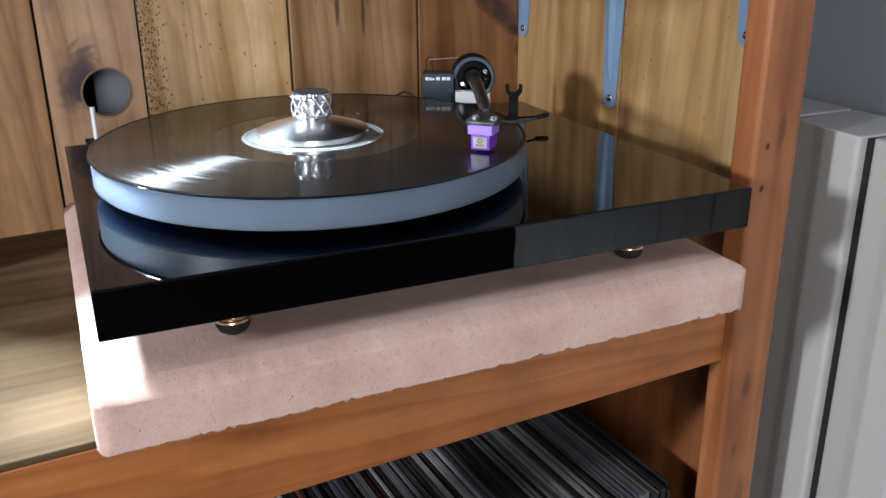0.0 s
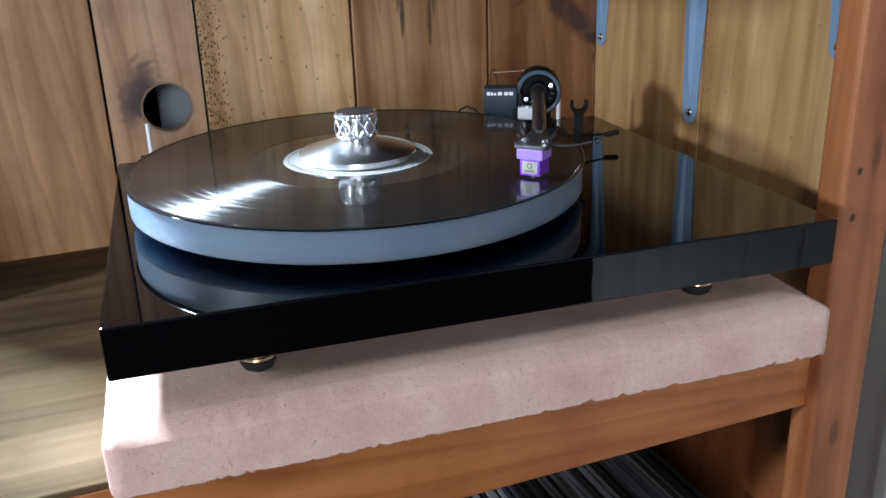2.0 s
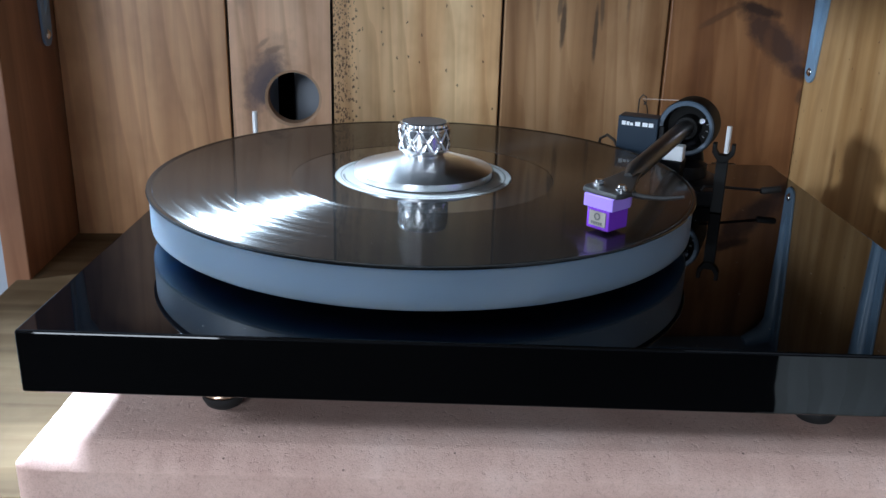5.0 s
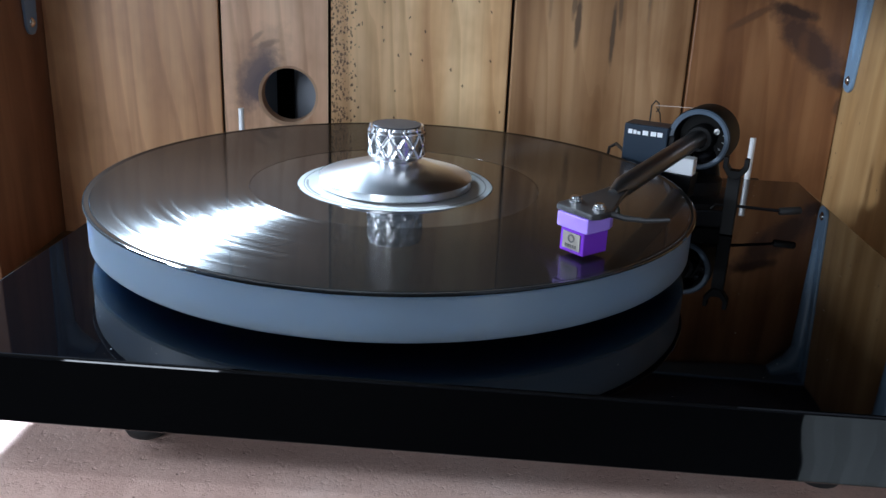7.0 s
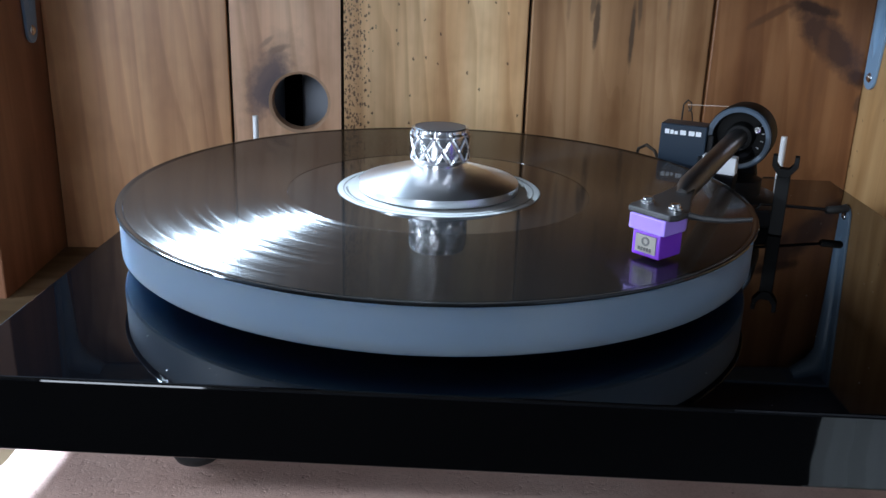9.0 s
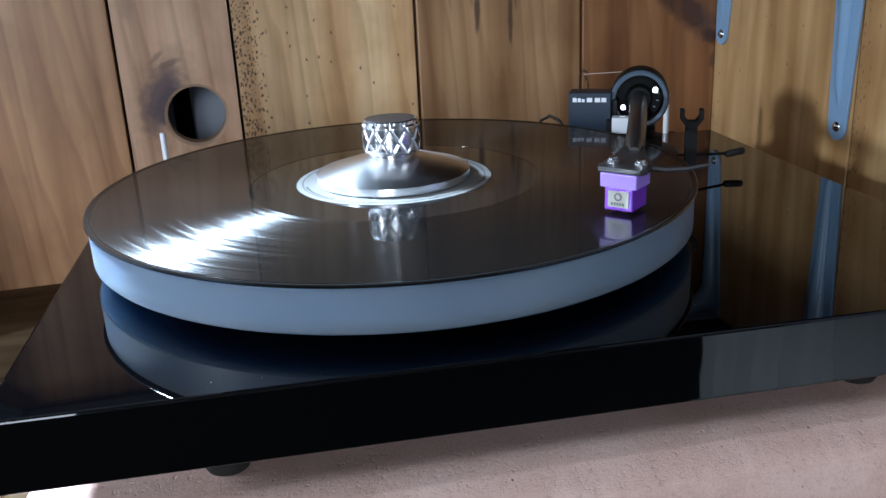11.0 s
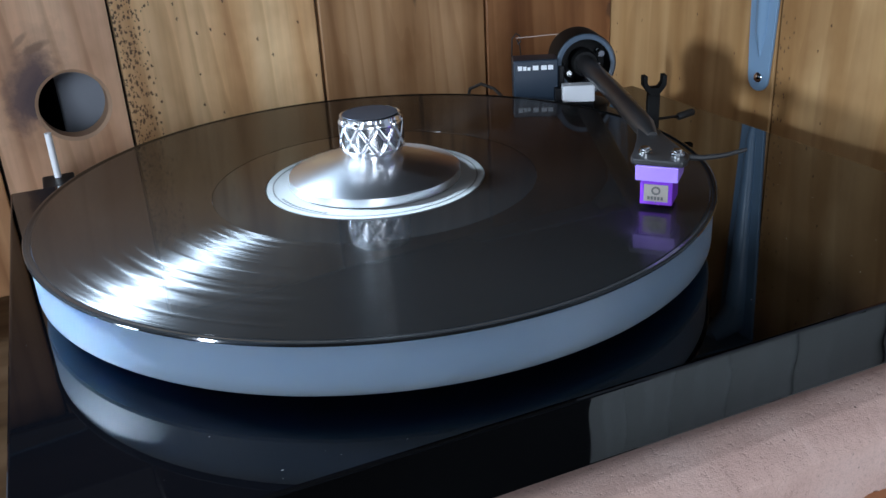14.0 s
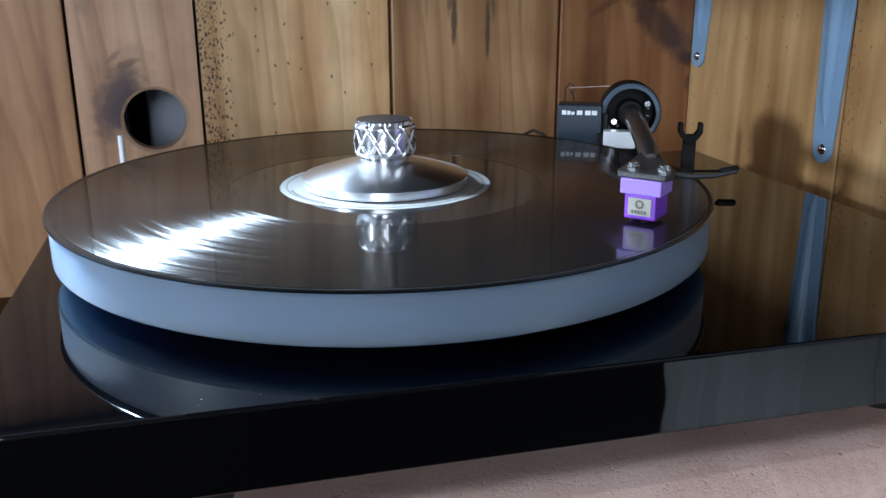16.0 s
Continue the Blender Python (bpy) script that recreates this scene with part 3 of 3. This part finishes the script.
def knurled(n=240, rows=36, r0=0.0146, z0=0.0145, z1=0.0290, around=11):
    """A knob with crossing diagonal grooves cut into its side."""
    bm = bmesh.new()
    rings = []
    prof = [(0.0112, 0.0108), (0.0112, 0.0135), (0.0128, 0.0138)]
    prof += [(None, z0 + (z1 - z0) * i / rows) for i in range(rows + 1)]
    prof += [(0.0136, 0.0303), (0.0130, 0.0305), (0.0124, 0.0301)]
    for r, z in prof:
        ring = []
        for i in range(n):
            a = 2 * math.pi * i / n
            rr = r
            if r is None:
                k = (z - z0) / (z1 - z0)
                p, q = (a * around / (2 * math.pi) + 1.15 * k) % 1, (a * around / (2 * math.pi) - 1.15 * k) % 1
                cut = max(0, 1 - min(p, 1 - p) / 0.10) + max(0, 1 - min(q, 1 - q) / 0.10)
                rr = r0 - 0.0009 * min(cut, 1) - 0.0008 * max(0, abs(2 * k - 1) - 0.8) * 5
            ring.append(bm.verts.new((rr * math.cos(a), rr * math.sin(a), z)))
        rings.append(ring)
    for a, b in zip(rings, rings[1:]):
        for i in range(n):
            j = (i + 1) % n
            bm.faces.new((a[i], a[j], b[j], b[i]))
    bm.faces.new(rings[0])
    bm.faces.new(rings[-1])
    return bm


knob = part("knob", knurled(), BRIGHT_ALU, clamp, "bright knob cut with diamonds", True)
part("cap", lathe([(0, 0.0302), (0.0122, 0.0302), (0.0122, 0.0306), (0, 0.0306)], 48), CAP_GREY, knob, "dark blue grey cap")


# ---- tonearm ----
HEAD = pose(0.2455, 0.0640, 0, 0, 0, -47)
PIVOT = (0.335, 0.262)
tonearm = thing("tonearm", pose(*PIVOT, 0.1285), "black tonearm with a bearing ring and violet cartridge", "tonearm")
ARM = Matrix.Translation((-PIVOT[0], -PIVOT[1], -0.1285))


def apart(name, bm, mat, label="", smooth=False, parent=tonearm):
    return part(name, place(bm, ARM), mat, parent, label, smooth)


apart("arm_base", lathe([(0, 0.1286), (0.027, 0.1286), (0.027, 0.1335), (0.024, 0.1355), (0.016, 0.136), (0.016, 0.1440), (0.012, 0.1455), (0, 0.1455)], 48, PIVOT), BLACK_SATIN, smooth=True)
apart("bearing_post", tube([(0.345, 0.276, 0.142), (0.342, 0.270, 0.152), (0.338, 0.264, 0.160)], [0.008, 0.0075, 0.006], 16), BLACK_SATIN, smooth=True)
apart("arm_tube", tube([(0.2640, 0.0925, 0.1763), (0.2700, 0.1065, 0.1764), (0.30, 0.177, 0.1738), (0.328, 0.245, 0.1702), (0.334, 0.258, 0.1690)], [0.0024, 0.0047, 0.0050, 0.0054, 0.0054], 10), ARM_BLACK, "satin black tapered tube", True)
AXIS = Vector((0.071, 0.172, -0.012)).normalized()
RING = Matrix.Translation((0.333, 0.2555, 0.1690)) @ AXIS.to_track_quat("Z", "Y").to_matrix().to_4x4()
ring = apart("bearing_ring", place(lathe([(0.0148, -0.0035), (0.0172, -0.004), (0.0183, -0.003), (0.0186, 0.0), (0.0186, 0.030), (0.0174, 0.037), (0.0160, 0.039), (0, 0.039), (0, 0.016), (0.0148, 0.016), (0.0148, -0.0035)], 56), RING), BLACK_MATT, "black drum open at the front", True)
apart("rim", place(lathe([(0.0150, -0.0042), (0.0170, -0.0046), (0.0180, -0.0036), (0.0150, -0.0036), (0.0150, -0.0042)], 56), RING), RING_GREY, "blue grey rim", True, ring)
apart("bearing_hub", place(lathe([(0, -0.003), (0.0072, -0.003), (0.0082, -0.001), (0.0082, 0.0118), (0, 0.0118)], 32), RING), BLACK_MATT, smooth=True)
for a, h in ((150, 0.0035), (-28, 0.0030)):
    apart("bearing_screw", place(lathe([(0, -0.0022), (0.0018, -0.0022), (0.0018, 0.006), (0, 0.006)], 16), RING @ pose(0.0112 * math.cos(radians(a)), 0.0112 * math.sin(radians(a)), 0)), CHROME, "bright steel screw")
for k in range(9):
    a = 60 + 22 * k
    apart("scale_mark", place(box(-0.0002, 0.0002, 0.0110, 0.0126, 0.0145, 0.0159), RING @ pose(0, 0, 0, 0, 0, a)), PRINT_WHITE)

headshell = apart("headshell", place(prism([(-0.0098, 0.0005), (0.0098, 0.0005), (0.0112, 0.004), (0.0108, 0.0105), (0.0050, 0.0205), (-0.0015, 0.0310), (-0.0078, 0.0430), (-0.0165, 0.0410), (-0.0138, 0.0280), (-0.0120, 0.0145), (-0.0112, 0.004)], 0.1747, 0.1772, 0.0006), HEAD), ARM_BLACK, "flat black headshell")
apart("finger_lift", tube([(0.2575, 0.0665, 0.1760), (0.266, 0.0622, 0.1752), (0.274, 0.0590, 0.1757), (0.2825, 0.0560, 0.1775)], [0.0015, 0.0012, 0.0010, 0.0008], 8), ARM_BLACK, "", True, headshell)
for sx in (-0.0064, 0.0064):
    screw = apart("screw", place(lathe([(0, 0.1793), (0.0016, 0.1793), (0.0020, 0.1789), (0.0020, 0.1781), (0.0027, 0.1779), (0.0027, 0.1774), (0.0019, 0.1772), (0.0028, 0.1770), (0.0028, 0.1766), (0, 0.1766)], 20), HEAD @ pose(sx, 0.0082, 0.0007)), CHROME, "chrome screw with washers", True, headshell)
cartridge = thing("cartridge", HEAD @ pose(0, 0, 0.1585), "lilac and violet plastic cartridge under the headshell", "cartridge")
part("top_housing", prism([(-0.0084, 0.0), (0.0084, 0.0), (0.0084, 0.0135), (0.0060, 0.0180), (-0.0060, 0.0180), (-0.0084, 0.0135)], 0.0100, 0.0161, 0.0004), LILAC, cartridge, "lilac top housing")
body = part("stylus_body", place(box(-0.0064, 0.0064, 0.0008, 0.0150, 0.0, 0.0100, 0.0004), Matrix.Identity(4)), VIOLET, cartridge, "violet stylus body")
plate = part("name_plate", box(-0.0047, 0.0047, 0.0003, 0.0008, 0.0016, 0.0086), PLATE, body, "beige metal plate")
part("emblem", place(lathe([(0.0011, 0), (0.0018, 0), (0.0018, 0.0002), (0.0011, 0.0002), (0.0011, 0)], 24), pose(0, 0.0003, 0.0062, 90, 0, 0)), INK, body)
for k in range(5):
    part("print_bar", box(-0.0032 + 0.0013 * k, -0.0023 + 0.0013 * k, 0.0001, 0.0003, 0.0024, 0.0037), INK, body)
part("red_mark", prism([(-0.0004, 0), (0.0004, 0), (0, 0.0006)], 0, 0.0001), INK, body, at=pose(0, 0.0007, 0.0008, 90, 0, 0))
for k in range(4):
    part("pin", tube([(-0.0045 + 0.003 * k, 0.0178, 0.0118 + 0.002 * (k % 2)), (-0.0045 + 0.003 * k, 0.0225, 0.0118 + 0.002 * (k % 2))], 0.0007, 8), GOLD, cartridge, "gilt pin")
for k, m in enumerate((LEAD_BLUE, LEAD_RED, LEAD_WHITE, LEAD_GREEN)):
    x = -0.0045 + 0.003 * k
    part("lead_wire", tube([(x, 0.0222, 0.0118 + 0.002 * (k % 2)), (x * 0.8 - 0.001, 0.026, 0.0112), (x * 0.4 - 0.004, 0.031, 0.0128), (-0.009, 0.036, 0.0148)], 0.0005, 6), m, cartridge)
part("cantilever", tube([(0, 0.010, 0.0002), (0, 0.0045, -0.0016)], 0.0004, 6), CHROME, cartridge)

# anti-skating thread and its hook
hook = thing("thread_hook", pose(0.311, 0.309, 0.1285), "thin black wire hook carrying a pale thread", "hook")
part("wire", tube([(0, 0, 0.0), (0, 0, 0.038), (0.0, -0.001, 0.050), (0.002, -0.003, 0.0535), (0.004, -0.004, 0.052), (0.0045, -0.004, 0.048), (0.003, -0.003, 0.0465)], 0.0005, 8), WIRE, hook)
part("wire", tube([(0.003, -0.002, 0.049), (0.006, 0.0, 0.045), (0.008, 0.002, 0.036)], 0.0004, 8), WIRE, hook)
part("thread", tube([(0.002, -0.003, 0.0505), (0.032, -0.024, 0.0535)], 0.00025, 6), THREAD, hook, "pale thread")

# arm rest and cueing lever
REST = (0.3415, 0.1975)
rest = thing("arm_rest", pose(REST[0], REST[1], 0.1285, 0, 0, -20), "black forked arm rest on its post", "arm rest")
part("post", prism([(-0.0035, -0.002), (0.0035, -0.002), (0.0035, 0.002), (-0.0035, 0.002)], 0.0002, 0.033, 0.0005), BLACK_MATT, rest)
part("fork", place(prism([(-0.0020, 0.0), (0.0020, 0.0), (0.0045, 0.003), (0.0066, 0.006), (0.0066, 0.0115), (0.0042, 0.0115), (0.0042, 0.0075), (0.0022, 0.0048), (-0.0022, 0.0048), (-0.0042, 0.0075), (-0.0042, 0.0115), (-0.0066, 0.0115), (-0.0066, 0.006), (-0.0045, 0.003)], -0.003, 0.003, 0.0004), pose(0, 0, 0.0318, 90, 0, 0)), BLACK_MATT, rest)
lever = thing("cueing_lever", pose(0.335, 0.205, 0.1285), "black cueing lever with a plastic tip", "lever")
part("platform", box(-0.024, 0.010, 0.004, 0.016, 0.0, 0.010, 0.001), BLACK_SATIN, lever)
part("rod", tube([(0.0, 0.008, 0.0098), (0.002, 0.008, 0.0125), (0.018, 0.0095, 0.0115), (0.040, 0.0115, 0.0098)], 0.0009, 8), BLACK_SATIN, lever)
part("tip", tube([(0.0390, 0.0115, 0.0095), (0.0400, 0.0116, 0.0095), (0.0505, 0.0125, 0.0105), (0.0515, 0.0126, 0.0106)], [0.0016, 0.0022, 0.0022, 0.0016], 12), RUBBER, lever, "black rubber tip", True)

# ---- arm lifter ----
lifter = thing("arm_lifter", pose(0.2901, 0.2655, 0.1286, 0, 0, -25), "small dark automatic arm lifter with white print", "arm lifter")
case = part("case", box(-0.001, 0.0262, 0, 0.016, 0.0002, 0.0458, 0.0008), CASE_BLUE, lifter, "dark blue black case")
part("bracket", box(0.0264, 0.0300, 0.002, 0.012, 0.0, 0.041, 0.0006), BLACK_SATIN, lifter)
part("clip", box(0.0235, 0.0310, -0.006, 0.004, 0.0195, 0.0290, 0.0005), BLACK_SATIN, lifter)
part("lift_block", box(0.0275, 0.0465, -0.0125, -0.0040, 0.0222, 0.0322, 0.0006), WHITE_METAL, lifter, "bright silver lift block")
part("foot_arm", box(0.0240, 0.0460, -0.013, 0.004, 0.0085, 0.0220, 0.0006), BLACK_SATIN, lifter)
for x0, x1, tall in ((0.0018, 0.0044, 1), (0.0050, 0.0070, 0.9), (0.0075, 0.0094, 0.7), (0.0108, 0.0142, 1), (0.0158, 0.0192, 1), (0.0199, 0.0230, 1)):
    part("print_bar", box(x0, x1, -0.0003, -0.0001, 0.0398, 0.0398 + 0.0027 * tall), PRINT_WHITE, case)
wire = part("lifter_cable", tube([(0.2945, 0.2775, 0.143), (0.2955, 0.290, 0.145), (0.295, 0.304, 0.149), (0.292, 0.317, 0.150), (0.289, 0.328, 0.145), (0.288, 0.336, 0.128), (0.288, 0.343, 0.08)], 0.0011, 8), WIRE)
tagged(wire, "thin black cable hanging over the plinth's back", "cable")

# ---- hinge pins at the back of the plinth ----
for px, py, pz in ((0.0259, 0.3476, 0.1540), (0.3853, 0.3311, 0.1560)):
    hinge = thing("cover_hinge", pose(px, py, 0.1), "bright metal dust cover hinge pin", "hinge", "cover hinges")
    part("block", box(-0.009, 0.009, 0.3262 - py, 0.006, 0.0, 0.027, 0.001), BLACK_SATIN, hinge)
    part("pin", tube([(0, 0, 0.026), (0, 0, pz - 0.1)], 0.0020, 16), WHITE_METAL, hinge, "bright steel pin", True)


# ---- brackets ----
def bracket_arm(length, w0, w1, skew=0.0):
    """A pressed steel arm: rounded tip, widening, with a raised rib along it."""
    out = [(w0 * math.cos(a), w0 + w0 * math.sin(a)) for a in [math.pi + math.pi * k / 10 for k in range(11)]]
    out += [(w0 * 1.15 - 0.15 * skew, 0.03), (w1 - skew, length), (-w1 - skew, length), (-w0 * 1.15 - 0.15 * skew, 0.03)]
    bm = prism(out, 0.0, 0.0022, 0.0005)
    return bm


def make_bracket(u, v, w, side, w0, w1, skew=0.0):
    """side: -1 on the right board, 1 on the left. w: height of the tip."""
    b = thing("angle_bracket", CAB @ pose(u, v, w, 0, 0, -2.74 if side < 0 else 0), "blue grey pressed steel angle bracket screwed to the side", "bracket", "angle brackets")
    stand = Matrix(((0, 0, side, 0), (1, 0, 0, 0), (0, 1, 0, 0), (0, 0, 0, 1)))
    long = TOP - w - 0.001
    up = part("upright_arm", place(bracket_arm(long, w0, w1, skew), stand), BRACKET, b)
    part("rib", place(tube([(0, 0.022, 0.0014), (-0.15 * skew, 0.04, 0.002), (-skew, long - 0.01, 0.0026)], [0.0006, w0 * 0.42, w1 * 0.5], 10), stand), BRACKET, b, "", True)
    reach = 0.150
    across = Matrix(((0, -side, 0, side * reach), (1, 0, 0, 0), (0, 0, -1, long), (0, 0, 0, 1)))
    part("level_arm", place(bracket_arm(reach - 0.002, w0, w1), Matrix.Translation((0, -skew, 0)) @ across), BRACKET, b)
    part("gusset", place(tube([(-skew, long - 0.030, 0.003), (-skew, long - 0.012, 0.008), (-skew, long - 0.004, 0.026)], [w1 * 0.35, w1 * 0.6, w1 * 0.35], 10), stand), BRACKET, b, "", True)
    for h in (w0, w0 + 0.075):
        s = part("screw", place(lathe([(0, 0.0040), (0.0016, 0.0040), (0.0036, 0.0026), (0.0038, 0.0021), (0, 0.0021)], 20), stand @ pose(0, h, 0)), CHROME, b, "cross head steel screw", True)
    return b


make_bracket(0.6373, -0.0118, 0.1475, -1, 0.0090, 0.0165, 0.0075)
make_bracket(0.6293, -0.1775, 0.0990, -1, 0.0095, 0.0185)
make_bracket(0.6213, -0.3480, 0.1770, -1, 0.0090, 0.0165)
make_bracket(0.0112, -0.0230, 0.1680, 1, 0.0090, 0.0165)

# ---- radiator ----
radiator = thing("radiator", pose(0.56, 0.358, FLOOR), "beige enamelled sectional radiator with dark gaps", "radiator")
outline = [(0.013, -0.0022), (0.0075, -0.0026), (0.0058, -0.006), (0.003, -0.028), (0.0, -0.040), (0.0, -0.0725), (0.001, -0.0745), (0.003, -0.0752), (0.078, -0.0752), (0.078, 0.0)]
for i in range(12):
    sec = part("section", prism(outline, 0.10, 0.139 - FLOOR, 0.0016), RADIATOR, radiator, at=pose(0, -0.08 * i, 0))
    if i < 11:
        # Black fill stands in for the shade deep inside each gap.
        part("gap_fill", box(0.0085, 0.07, -0.0820, -0.0754, 0.102, 0.137 - FLOOR), SHADOW_GAP, radiator, at=pose(0, -0.08 * i, 0))
# Black backing behind the sections, painted as the gaps' shade.
part("gap_backing", box(0.016, 0.06, -0.95, -0.02, 0.105, 0.770), SHADOW_GAP, radiator)
for y in (-0.15, -0.8):
    part("wall_bracket", box(0.07, 0.0995, y - 0.02, y + 0.02, 0.3, 0.34), RADIATOR, radiator)

# ---- records below ----
rng = random.Random(4)
x = 0.012
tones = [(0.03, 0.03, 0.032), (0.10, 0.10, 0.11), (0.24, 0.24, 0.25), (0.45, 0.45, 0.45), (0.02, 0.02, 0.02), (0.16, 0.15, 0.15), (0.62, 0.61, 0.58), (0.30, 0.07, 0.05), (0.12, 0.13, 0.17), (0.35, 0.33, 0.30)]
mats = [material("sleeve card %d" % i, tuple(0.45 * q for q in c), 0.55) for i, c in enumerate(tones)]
kinds = ["black", "charcoal", "grey", "pale grey", "black", "dark grey", "off-white", "dull red", "slate blue", "drab"]
while x < 0.566:
    w = rng.choice((0.0026, 0.0032, 0.0032, 0.0040, 0.0055))
    k = rng.choices(range(10), (5, 4, 4, 3, 5, 4, 2, 1, 2, 2))[0]
    lean = rng.uniform(-0.8, 0.8)
    drop = rng.uniform(-0.004, 0.0)
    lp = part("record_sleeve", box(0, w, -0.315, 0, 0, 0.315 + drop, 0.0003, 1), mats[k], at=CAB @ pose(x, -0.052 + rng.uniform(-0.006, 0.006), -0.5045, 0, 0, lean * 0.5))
    tagged(lp, kinds[k] + " card record sleeve standing among others", "record sleeve", "stored records")
    x += w + rng.uniform(0.0006, 0.0022)

# ---- dust on the plinth ----
dust = bmesh.new()
for _ in range(150):
    px, py = rng.uniform(0.004, 0.41), rng.uniform(0.004, 0.32)
    if (px - CX) ** 2 + (py - CY) ** 2 < 0.152 ** 2:
        continue
    q = rng.uniform(0.00007, 0.00019)
    bmesh.ops.create_icosphere(dust, subdivisions=1, radius=q, matrix=Matrix.LocRotScale((px, py, 0.1285 + q * 0.3), None, (rng.uniform(1, 2.5), 1, 0.5)))
specks = part("dust", dust, LABEL_WHITE)
tagged(specks, "fine pale dust specks lying on the gloss plinth", "dust", kind="stuff")
